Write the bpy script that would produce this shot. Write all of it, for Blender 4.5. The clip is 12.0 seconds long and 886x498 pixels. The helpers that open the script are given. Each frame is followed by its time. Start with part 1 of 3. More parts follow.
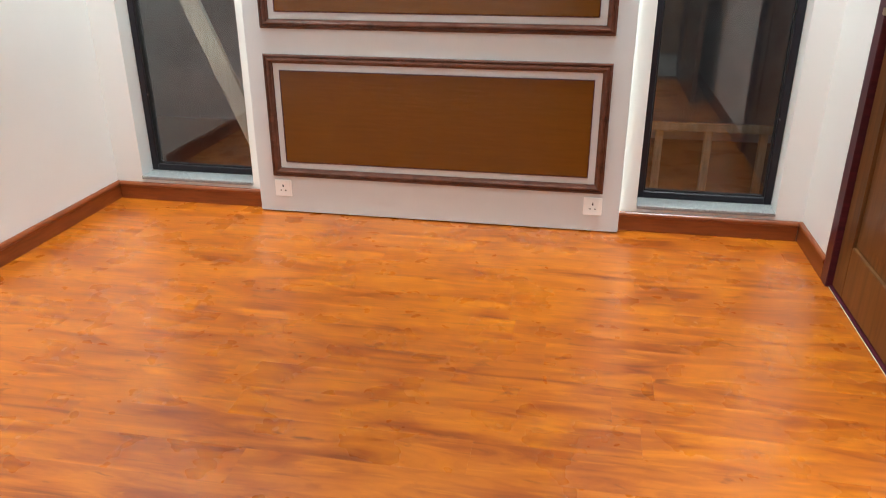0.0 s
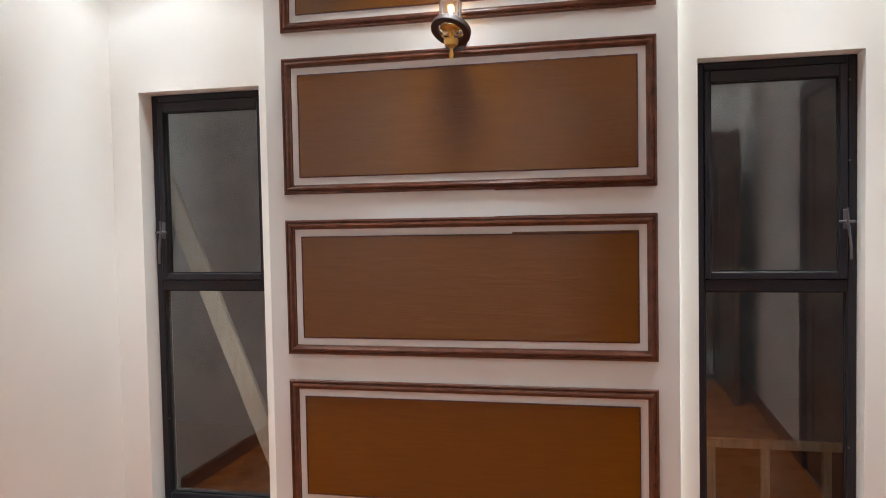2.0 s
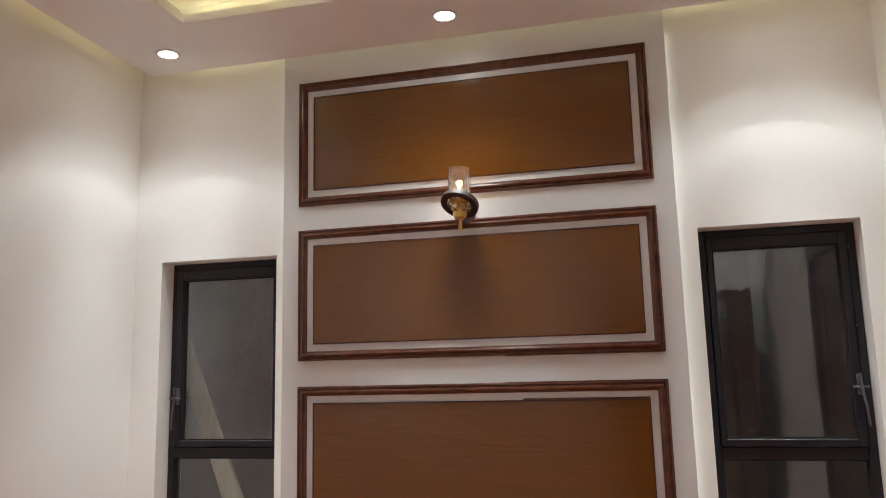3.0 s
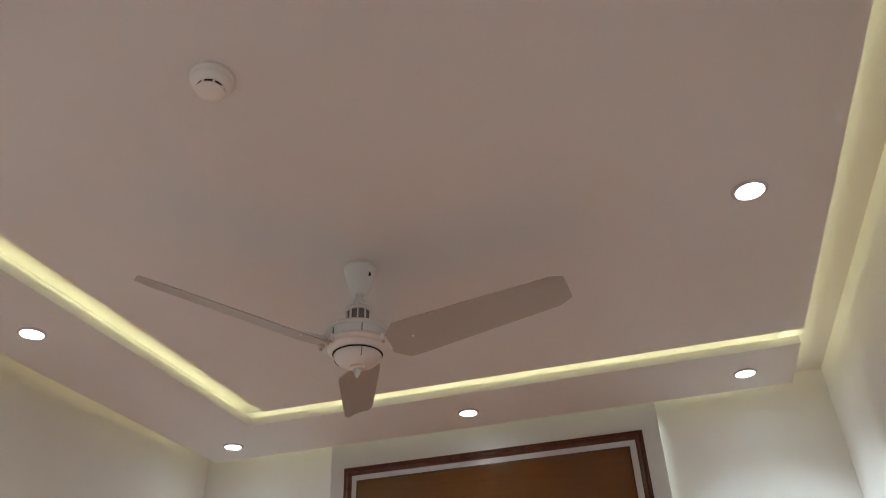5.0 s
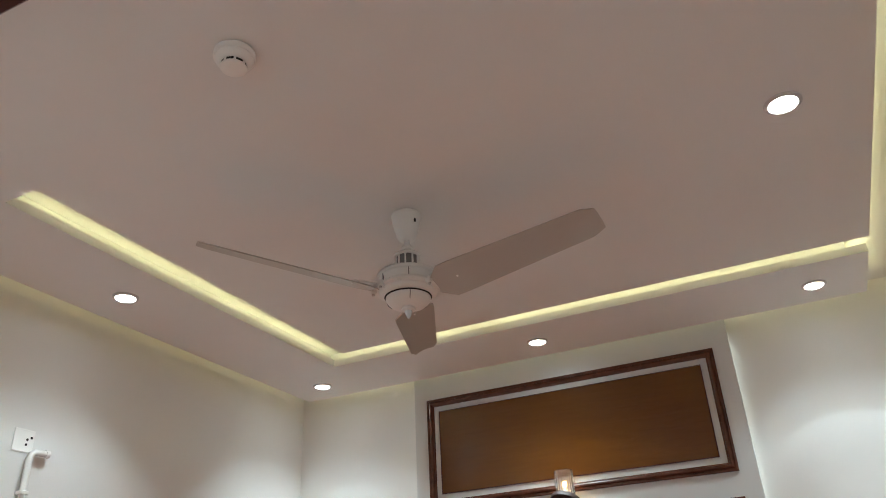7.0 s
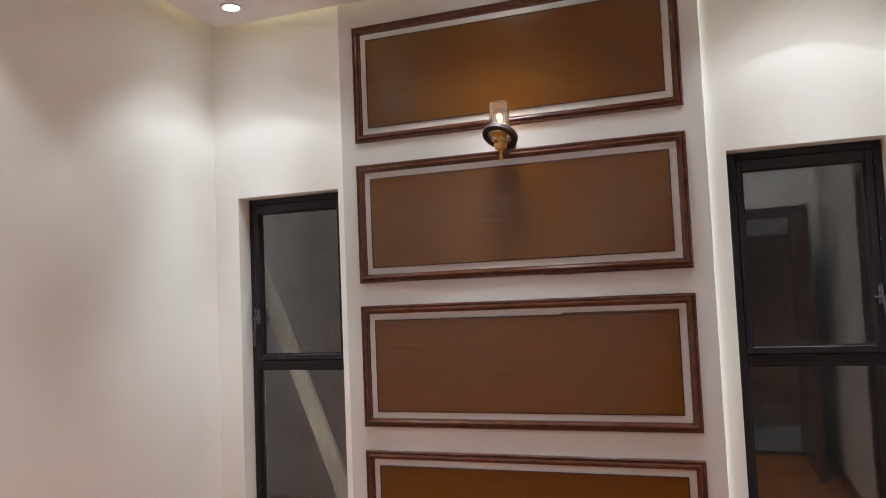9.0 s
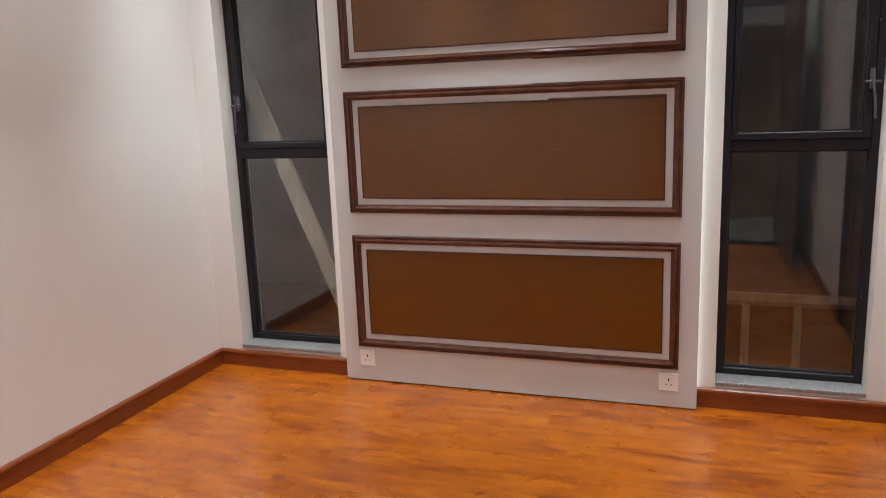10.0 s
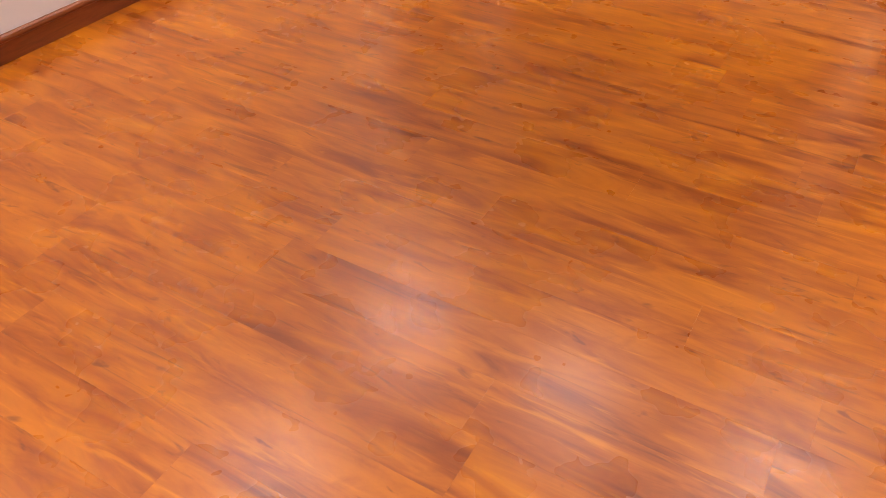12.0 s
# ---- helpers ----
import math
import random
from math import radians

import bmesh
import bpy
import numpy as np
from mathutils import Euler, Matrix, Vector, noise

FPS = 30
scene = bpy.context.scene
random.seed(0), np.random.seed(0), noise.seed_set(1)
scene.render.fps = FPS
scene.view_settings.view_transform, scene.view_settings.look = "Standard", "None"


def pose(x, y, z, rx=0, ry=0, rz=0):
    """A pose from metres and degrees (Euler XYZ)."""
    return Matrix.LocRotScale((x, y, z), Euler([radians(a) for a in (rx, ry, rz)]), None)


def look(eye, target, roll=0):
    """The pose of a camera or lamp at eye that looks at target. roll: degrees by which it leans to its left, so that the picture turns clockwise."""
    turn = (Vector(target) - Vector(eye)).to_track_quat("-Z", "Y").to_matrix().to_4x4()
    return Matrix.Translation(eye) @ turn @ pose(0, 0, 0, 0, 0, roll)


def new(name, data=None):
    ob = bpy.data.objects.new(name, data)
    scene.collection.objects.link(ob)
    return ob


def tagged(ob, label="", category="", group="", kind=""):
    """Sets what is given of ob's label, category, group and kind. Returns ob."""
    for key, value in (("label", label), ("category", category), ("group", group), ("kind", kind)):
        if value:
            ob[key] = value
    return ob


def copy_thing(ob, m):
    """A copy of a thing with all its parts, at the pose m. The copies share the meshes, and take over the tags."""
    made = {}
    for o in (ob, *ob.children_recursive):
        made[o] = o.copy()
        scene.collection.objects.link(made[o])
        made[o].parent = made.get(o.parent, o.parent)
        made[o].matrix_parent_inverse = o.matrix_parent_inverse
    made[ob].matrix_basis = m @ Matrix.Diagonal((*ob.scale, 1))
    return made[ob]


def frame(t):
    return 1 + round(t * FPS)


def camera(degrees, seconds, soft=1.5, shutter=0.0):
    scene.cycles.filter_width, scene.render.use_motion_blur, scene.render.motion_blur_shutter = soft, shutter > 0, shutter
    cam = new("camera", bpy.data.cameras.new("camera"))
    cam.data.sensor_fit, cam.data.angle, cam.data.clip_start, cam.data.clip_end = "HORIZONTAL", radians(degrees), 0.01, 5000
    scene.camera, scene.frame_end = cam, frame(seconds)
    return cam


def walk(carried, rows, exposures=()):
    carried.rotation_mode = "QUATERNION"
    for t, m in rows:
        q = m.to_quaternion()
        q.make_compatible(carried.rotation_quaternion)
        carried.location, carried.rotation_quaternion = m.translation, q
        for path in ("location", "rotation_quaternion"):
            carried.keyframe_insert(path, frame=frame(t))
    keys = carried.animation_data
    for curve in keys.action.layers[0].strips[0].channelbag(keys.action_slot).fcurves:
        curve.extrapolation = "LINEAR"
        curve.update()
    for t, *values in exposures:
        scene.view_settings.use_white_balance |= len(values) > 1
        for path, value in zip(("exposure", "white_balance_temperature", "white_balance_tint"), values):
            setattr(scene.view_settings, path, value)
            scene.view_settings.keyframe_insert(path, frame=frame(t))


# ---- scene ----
cam = camera(60.7, 12.0, soft=0.6, shutter=0.1)
PATH = [
    (0, (2.4, -3.455, 1.342), (2.063, -1.649, 0.552), -0.1),
    (0.5, (2.37, -3.293, 1.413), (1.918, -1.424, 0.86), -0.1),
    (1, (2.34, -3.23, 1.432), (1.941, -1.315, 1.016), -0.8),
    (1.5, (2.327, -3.218, 1.454), (1.916, -1.279, 1.184), -1.2),
    (2, (2.336, -3.222, 1.5), (1.901, -1.272, 1.418), -1.1),
    (2.5, (2.349, -3.232, 1.517), (1.903, -1.286, 1.641), -1.3),
    (3, (2.389, -3.27, 1.554), (1.918, -1.353, 1.874), -1.4),
    (3.2, (2.409, -3.292, 1.548), (1.93, -1.395, 1.959), -1.4),
    (4.8, (2.563, -3.823, 1.692), (2.090, -2.155, 2.692), -2.1),
    (5, (2.619, -3.875, 1.696), (2.154, -2.255, 2.773), -2.4),
    (5.5, (2.776, -3.956, 1.711), (2.291, -2.43, 2.911), -4.8),
    (6, (2.87, -3.972, 1.695), (2.289, -2.449, 2.853), -4.8),
    (6.5, (2.865, -3.965, 1.679), (2.182, -2.398, 2.717), -3.6),
    (6.7, (2.859, -3.952, 1.677), (2.144, -2.373, 2.676), -3.3),
    (8.3, (2.621, -3.574, 1.571), (1.909, -1.763, 2.032), -2.0),
    (8.5, (2.632, -3.548, 1.562), (1.924, -1.713, 1.926), -2.0),
    (9, (2.614, -3.526, 1.53), (1.936, -1.649, 1.657), -2.4),
    (9.5, (2.64, -3.491, 1.495), (1.967, -1.611, 1.373), -2.4),
    (10, (2.605, -3.51, 1.468), (1.958, -1.66, 1.07), -2.3),
    (10.5, (2.611, -3.517, 1.338), (1.97, -1.741, 0.679), -1.7),
    (11, (2.603, -3.517, 1.299), (1.987, -1.904, 0.29), -1.6),
    (11.5, (2.585, -3.528, 1.278), (1.959, -2.084, 0.043), -1.0),
    (12, (2.554, -3.531, 1.266), (1.799, -2.235, -0.057), -0.1),
]
EXPOSURES = [(0.0, 0.84, 6000, -5), (0.5, 0.60, 6100, -5), (1.5, 0.45, 6350, 1), (2.5, 0.18, 6550, 4), (3.2, -0.01, 6600, 3), (4.8, -0.19, 6000, -5), (5.5, 0.25, 6000, -5), (6.0, 0.26, 6000, -5), (6.7, -0.05, 6000, -5),
             (8.4, -0.2, 6300, 3), (9.0, 0.05, 6450, 4), (9.5, 0.15, 6500, 5), (10.0, 0.19, 6400, 6), (10.5, 0.33, 6650, 11), (11.5, 0.40, 7050, 16), (12.0, 0.40, 7100, 17)]
walk(cam, [(t, look(eye, target, roll)) for t, eye, target, roll in PATH], EXPOSURES)

# ---- world, lamps and exposure ----
world = bpy.data.worlds.new("night_sky")
scene.world = world
world.use_nodes = True
world.node_tree.nodes["Background"].inputs[0].default_value = (0.062, 0.061, 0.068, 1)
world.node_tree.nodes["Background"].inputs[1].default_value = 0.7

ROOM_W, ROOM_D = 3.42, 3.655        # inner width (x) and depth (-y)
CEIL, UPPER = 3.05, 3.145          # dropped ceiling, upper ceiling
LED_YELLOW = (1.0, 0.83, 0.42)
LED_AMBER = (1.0, 0.78, 0.34)
WHITE = (0.97, 1.0, 1.05)
DOWNLIGHTS = [(0.37, -0.335), (1.70, -0.338), (3.03, -0.335), (0.37, -1.82), (3.006, -1.832),
              (0.37, -3.31), (1.70, -3.31), (3.02, -3.31)]
BEAM_W, SPILL_W, LED_W, SCONCE_W = 174.0, 40.0, 1.0, 0.13


def area_lamp(name, place, length, width, along, towards, watts, colour):
    data = bpy.data.lights.new(name, "AREA")
    data.shape, data.size, data.size_y = "RECTANGLE", length, width
    data.energy, data.color = watts, colour
    z = -Vector(towards).normalized()
    x = Vector(along).normalized()
    y = z.cross(x)
    ob = new(name, data)
    ob.matrix_world = Matrix.Translation(place) @ Matrix((x, y, z)).transposed().to_4x4()
    return ob


# each downlight throws a wide beam from its reflector and a weak spill to the walls
for sx, sy in DOWNLIGHTS:
    for beam, watts, degrees, blend in (("downlight_beam", BEAM_W, 59, 1.0), ("downlight_spill", SPILL_W, 106, 0.22)):
        data = bpy.data.lights.new(beam, "SPOT")
        data.energy, data.color = watts, WHITE
        data.spot_size, data.spot_blend, data.shadow_soft_size = radians(degrees), blend, 0.2
        ob = new(beam, data)
        ob.location = (sx, sy, CEIL - 0.014)

# light strips lying on top of the dropped ceiling
area_lamp("led_strip_slot_front", (1.9, -0.556, 3.094), 2.6, 0.01, (1, 0, 0), (0, 0.35, 1.0), LED_W * 0.55, LED_YELLOW)
# unseen fill strip, added to brighten the far edge of the front slot
area_lamp("led_strip_slot_front_inner", (2.0, -0.790, 3.097), 2.4, 0.01, (1, 0, 0), (0, 0.5, 0.8), LED_W * 1.15, LED_YELLOW)
area_lamp("led_strip_slot_side", (0.586, -1.56, 3.094), 1.9, 0.01, (0, 1, 0), (-0.35, 0, 1.0), LED_W * 0.42, LED_YELLOW)
# the same added fill for the side slot
area_lamp("led_strip_slot_side_inner", (0.820, -1.68, 3.097), 1.8, 0.01, (0, 1, 0), (-0.5, 0, 0.8), LED_W * 0.95, LED_YELLOW)
area_lamp("led_strip_cove_east", (3.215, -1.85, 3.096), 3.4, 0.02, (0, 1, 0), (0.7, 0, 1), LED_W * 1.8, LED_YELLOW)
area_lamp("led_strip_cove_west", (0.17, -1.85, 3.096), 3.4, 0.02, (0, 1, 0), (-0.7, 0, 1), LED_W * 0.8, LED_AMBER)
area_lamp("led_strip_cove_north", (1.7, -0.16, 3.096), 3.0, 0.02, (1, 0, 0), (0, 0.7, 1), LED_W * 1.0, LED_YELLOW)
# light strips behind the upright edges of the panelled board
area_lamp("led_strip_board_east", (2.575, -0.015, 1.53), 2.9, 0.012, (0, 0, 1), (1, 0, 0), 0.55, (1.0, 0.95, 0.86))
area_lamp("led_strip_board_west", (0.855, -0.015, 1.53), 2.9, 0.012, (0, 0, 1), (-1, 0, 0), 0.6, (1.0, 0.95, 0.86))
data = bpy.data.lights.new("candle_bulb_glow", "POINT")
data.energy, data.color, data.shadow_soft_size = SCONCE_W, (1.0, 0.46, 0.13), 0.012
new("candle_bulb_glow", data).location = (1.705, -0.165, 2.36)
data = bpy.data.lights.new("hall_lamp_glow", "SPOT")
data.energy, data.color, data.spot_size, data.spot_blend, data.shadow_soft_size = 700, WHITE, radians(80), 1.0, 0.3
new("hall_lamp_glow", data).location = (3.9, -4.5, 2.98)


# ---- materials ----
def material(name, colour=(0.8, 0.8, 0.8), rough=0.5, metal=0.0, spec=0.5):
    m = bpy.data.materials.new(name)
    m.use_nodes = True
    b = m.node_tree.nodes["Principled BSDF"]
    b.inputs["Base Color"].default_value = (*colour, 1)
    b.inputs["Roughness"].default_value = rough
    b.inputs["Metallic"].default_value = metal
    b.inputs["Specular IOR Level"].default_value = spec
    return m


def node(m, kind, **values):
    n = m.node_tree.nodes.new(kind)
    for k, v in values.items():
        n.inputs[k.replace("_", " ")].default_value = v
    return n


def link(m, a, b):
    m.node_tree.links.new(a, b)


def coords(m, scale, shift=False, kind="Object"):
    t = node(m, "ShaderNodeTexCoord")
    mp = node(m, "ShaderNodeMapping", Scale=scale)
    link(m, t.outputs[kind], mp.inputs["Vector"])
    if shift:
        info = node(m, "ShaderNodeObjectInfo")
        mul = m.node_tree.nodes.new("ShaderNodeVectorMath")
        mul.operation = "SCALE"
        mul.inputs[0].default_value = (37.0, 91.0, 53.0)
        link(m, info.outputs["Random"], mul.inputs["Scale"])
        link(m, mul.outputs[0], mp.inputs["Location"])
    return mp.outputs[0]


def ramp(m, fac, stops):
    r = node(m, "ShaderNodeValToRGB")
    e = r.color_ramp.elements
    while len(e) < len(stops):
        e.new(0.5)
    for el, (p, c) in zip(e, stops):
        el.position, el.color = p, (*c, 1)
    link(m, fac, r.inputs[0])
    return r.outputs[0]


def mix(m, fac, a, b, how="MIX"):
    n = m.node_tree.nodes.new("ShaderNodeMix")
    n.data_type, n.blend_type = "RGBA", how
    for sock, v in ((n.inputs[0], fac), (n.inputs[6], a), (n.inputs[7], b)):
        if isinstance(v, (int, float)):
            sock.default_value = v
        elif isinstance(v, tuple):
            sock.default_value = (*v, 1)
        else:
            link(m, v, sock)
    return n.outputs[2]


def bump(m, height, strength, distance):
    n = node(m, "ShaderNodeBump", Strength=strength, Distance=distance)
    link(m, height, n.inputs["Height"])
    link(m, n.outputs[0], m.node_tree.nodes["Principled BSDF"].inputs["Normal"])


def shade(m, colour=None, rough=None):
    b = m.node_tree.nodes["Principled BSDF"]
    if colour is not None:
        link(m, colour, b.inputs["Base Color"])
    if rough is not None:
        link(m, rough, b.inputs["Roughness"])


def noise_of(m, vec, scale, detail=4.0, rough=0.55, distort=0.0):
    n = node(m, "ShaderNodeTexNoise", Scale=scale, Detail=detail, Roughness=rough, Distortion=distort)
    link(m, vec, n.inputs["Vector"])
    return n.outputs["Fac"]


def paint(name, colour, rough=0.55, mottle=0.04, grain=0.12):
    m = material(name, colour, rough)
    v = coords(m, (1, 1, 1))
    a = noise_of(m, v, 1.7, 3)
    dark = tuple(c * (1 - mottle * 2) for c in colour)
    shade(m, ramp(m, a, [(0.3, dark), (0.7, colour)]))
    fine = noise_of(m, v, 260, 2)
    bump(m, fine, grain, 0.0008)
    return m


def wood(name, dark, mid, light, rough, along=(1, 14, 14), scale=3.0, shift=True, grain_bump=0.1, wave=0.0, spec=0.5):
    m = material(name, mid, rough, 0.0, spec)
    v = coords(m, along, shift)
    fibre = noise_of(m, v, scale, 8, 0.62, 0.4)
    col = ramp(m, fibre, [(0.3, dark), (0.5, mid), (0.72, light)])
    v2 = coords(m, (1, 1, 1), shift)
    cloud = noise_of(m, v2, 2.6, 2)
    col = mix(m, ramp(m, cloud, [(0.35, (0, 0, 0)), (0.7, (0.5, 0.5, 0.5))]), col, dark)
    shade(m, col)
    if wave:
        v3 = coords(m, (1.3, 1, 9.0), shift)
        bump(m, noise_of(m, v3, 3.2, 2, 0.5, 1.2), wave, 0.012)
    else:
        bump(m, fibre, grain_bump, 0.0015)
    return m


def floor_wood():
    m = material("floor_laminate", (0.510, 0.141, 0.0120), 0.3)
    # broad soft streaks along the plank, then cloudy patches, small knots, pale flecks and thin dark lines
    v = coords(m, (1.0, 5.6, 1.0), True)
    fibre = noise_of(m, v, 2.6, 7, 0.58, 1.1)
    col = ramp(m, fibre, [(0.27, (0.165, 0.028, 0.0028)), (0.42, (0.328, 0.072, 0.0043)), (0.56, (0.435, 0.114, 0.0055)), (0.68, (0.510, 0.143, 0.0056)), (0.8, (0.612, 0.193, 0.0068))])
    blotch = noise_of(m, coords(m, (2.0, 6.0, 1.0), True), 2.2, 4, 0.55, 1.0)
    col = mix(m, ramp(m, blotch, [(0.55, (0, 0, 0)), (0.70, (0.5, 0.5, 0.5))]), col, (0.235, 0.040, 0.0036))
    fleck = noise_of(m, coords(m, (1.4, 13.0, 1.0), True), 2.4, 4, 0.55, 1.2)
    col = mix(m, ramp(m, fleck, [(0.60, (0, 0, 0)), (0.71, (0.45, 0.45, 0.45))]), col, (0.673, 0.221, 0.0068))
    line = noise_of(m, coords(m, (0.95, 25.0, 1.0), True), 2.2, 5, 0.62, 0.9)
    col = mix(m, ramp(m, line, [(0.625, (0, 0, 0)), (0.69, (0.6, 0.6, 0.6))]), col, (0.133, 0.024, 0.0032))
    knot = noise_of(m, coords(m, (3.6, 11.5, 1.0), True), 2.5, 3, 0.5, 0.9)
    col = mix(m, ramp(m, knot, [(0.645, (0, 0, 0)), (0.74, (0.8, 0.8, 0.8))]), col, (0.143, 0.026, 0.0048))
    info = node(m, "ShaderNodeObjectInfo")
    tone = ramp(m, info.outputs["Random"], [(0.0, (0.97, 0.96, 0.96)), (1.0, (1.03, 1.04, 1.04))])
    col = mix(m, 1.0, col, tone, "MULTIPLY")
    rough = ramp(m, noise_of(m, coords(m, (1, 1, 1), True), 5, 3), [(0.3, (0.25, 0.25, 0.25)), (0.7, (0.32, 0.32, 0.32))])
    m.node_tree.nodes["Principled BSDF"].inputs["Specular IOR Level"].default_value = 0.75
    shade(m, col, rough)
    bump(m, fibre, 0.06, 0.0012)
    return m


def granite():
    m = material("granite", (0.4, 0.4, 0.4), 0.35)
    v = coords(m, (1, 1, 1))
    col = ramp(m, noise_of(m, v, 160, 3, 0.7), [(0.35, (0.10, 0.10, 0.10)), (0.5, (0.27, 0.27, 0.27)), (0.66, (0.46, 0.46, 0.45))])
    shade(m, col)
    return m


def concrete(name, colour):
    m = material(name, colour, 0.9)
    v = coords(m, (1, 1, 1))
    col = ramp(m, noise_of(m, v, 2.4, 8, 0.65), [(0.3, tuple(c * 0.6 for c in colour)), (0.7, colour)])
    shade(m, col)
    bump(m, noise_of(m, v, 40, 5), 0.4, 0.01)
    return m


def glass(name, ior, tint=(1, 1, 1), rough=0.0):
    m = material(name, tint, rough)
    b = m.node_tree.nodes["Principled BSDF"]
    b.inputs["Transmission Weight"].default_value = 1.0
    b.inputs["IOR"].default_value = ior
    return m


def glow(name, colour, strength):
    m = material(name, (0.9, 0.9, 0.9), 0.4)
    b = m.node_tree.nodes["Principled BSDF"]
    b.inputs["Emission Color"].default_value = (*colour, 1)
    b.inputs["Emission Strength"].default_value = strength
    return m


M_WALL = paint("wall_paint", (0.84, 0.835, 0.82), 0.5, 0.02, 0.15)
M_CEIL = paint("ceiling_paint", (0.83, 0.83, 0.825), 0.7, 0.02, 0.08)
M_BOARD = paint("grey_satin_paint", (0.68, 0.69, 0.70), 0.33, 0.03, 0.06)
M_FLOOR = floor_wood()
M_VENEER = wood("brown_veneer", (0.120, 0.039, 0.0014), (0.131, 0.043, 0.0017), (0.142, 0.048, 0.0022), 0.22, (1.0, 12, 12), 4.5, True, 0.1, 0.12, 0.72)
M_MAHOG = wood("mahogany_moulding", (0.062, 0.020, 0.012), (0.108, 0.037, 0.022), (0.150, 0.055, 0.033), 0.25, (3, 3, 3), 6, True, 0.05)
M_SKIRT = wood("skirting_wood", (0.165, 0.037, 0.009), (0.24, 0.057, 0.012), (0.30, 0.082, 0.018), 0.33, (2, 2, 20), 4, True, 0.05)
M_DOOR = wood("door_wood", (0.075, 0.028, 0.008), (0.15, 0.06, 0.017), (0.21, 0.09, 0.026), 0.33, (10, 10, 0.8), 3.2, True, 0.1)
M_FRAMEWOOD = wood("door_frame_wood", (0.034, 0.004, 0.011), (0.070, 0.009, 0.018), (0.11, 0.016, 0.026), 0.3, (1.6, 14, 14), 4, True, 0.05)
M_ALU = material("black_aluminium", (0.014, 0.012, 0.017), 0.4, 0.0, 0.35)
M_GASKET = material("rubber_gasket", (0.008, 0.008, 0.008), 0.7)
M_TRIM = material("downlight_ring", (0.62, 0.61, 0.61), 0.4)
M_HANDLE = material("dark_handle_metal", (0.13, 0.125, 0.14), 0.38, 0.6)
M_GLASS = glass("window_glass", 1.72, (0.93, 0.94, 0.94))
M_SILL = granite()
M_PLASTIC = material("white_plastic", (0.91, 0.90, 0.88), 0.35)
M_DARK = material("dark_slot", (0.01, 0.01, 0.01), 0.6)
M_FAN = material("fan_enamel", (0.82, 0.82, 0.81), 0.3)
M_FANBLADE = paint("fan_blade_enamel", (0.50, 0.485, 0.46), 0.38, 0.03, 0.02)
M_CHROME = material("brushed_chrome", (0.6, 0.6, 0.6), 0.36, 1.0)
M_STEEL = material("grey_metal", (0.22, 0.22, 0.23), 0.38, 1.0)
M_GOLD = material("polished_gold", (0.72, 0.46, 0.14), 0.3, 1.0)
M_BRASS = material("satin_champagne_metal", (0.62, 0.56, 0.36), 0.28, 1.0)
M_RING = wood("dark_ring_wood", (0.018, 0.009, 0.007), (0.028, 0.012, 0.011), (0.04, 0.017, 0.015), 0.55, (6, 6, 20), 5, False, 0.05)
M_LAMPGLASS = glass("ribbed_lamp_glass", 1.5, (1.0, 0.96, 0.9), 0.17)
M_LED = glow("downlight_diffuser", (1.0, 0.97, 0.94), 33.0)
M_FLAME = glow("candle_bulb_glow", (1.0, 0.8, 0.52), 2.6)
M_TILE = paint("hall_tile", (0.15, 0.14, 0.13), 0.2, 0.06, 0.02)
M_CONCRETE = concrete("outdoor_render", (0.46, 0.44, 0.43))
M_SOIL = concrete("outdoor_ground", (0.16, 0.12, 0.09))
M_TIMBER = wood("raw_timber", (0.32, 0.23, 0.15), (0.5, 0.39, 0.27), (0.62, 0.5, 0.37), 0.8, (12, 12, 1.2), 3, True, 0.2)
M_PALE = wood("pale_strip", (0.34, 0.28, 0.21), (0.46, 0.40, 0.31), (0.56, 0.5, 0.4), 0.75, (12, 12, 1.2), 3, True, 0.15)


# ---- building helpers ----
def mesh_of(name, bm, mat):
    me = bpy.data.meshes.new(name)
    bm.normal_update()
    bm.to_mesh(me)
    bm.free()
    me.materials.append(mat)
    return me


def smooth(me, limit=40):
    for p in me.polygons:
        p.use_smooth = True
    me.set_sharp_from_angle(angle=radians(limit))
    return me


def part(name, bm, mat, parent=None, label="", soft=False):
    me = mesh_of(name, bm, mat)
    if soft:
        smooth(me)
    ob = new(name, me)
    if parent is not None:
        ob.parent = parent
    if label:
        ob["label"] = label
    return ob


def box(bm, a, b, bevel=0.0, seg=1):
    """An upright block between two corners, with softened edges."""
    lo = [min(p, q) for p, q in zip(a, b)]
    hi = [max(p, q) for p, q in zip(a, b)]
    r = bmesh.ops.create_cube(bm, size=1.0)
    for v in r["verts"]:
        v.co = Vector([lo[i] + (v.co[i] + 0.5) * (hi[i] - lo[i]) for i in range(3)])
    if bevel:
        edges = list({e for v in r["verts"] for e in v.link_edges})
        bmesh.ops.bevel(bm, geom=edges, offset=bevel, segments=seg, affect="EDGES", profile=0.5)
    return bm


def boxes(*pairs, bevel=0.0):
    bm = bmesh.new()
    for a, b in pairs:
        one = bmesh.new()
        box(one, a, b, bevel)
        me = bpy.data.meshes.new("tmp")
        one.to_mesh(me)
        one.free()
        bm.from_mesh(me)
        bpy.data.meshes.remove(me)
    return bm


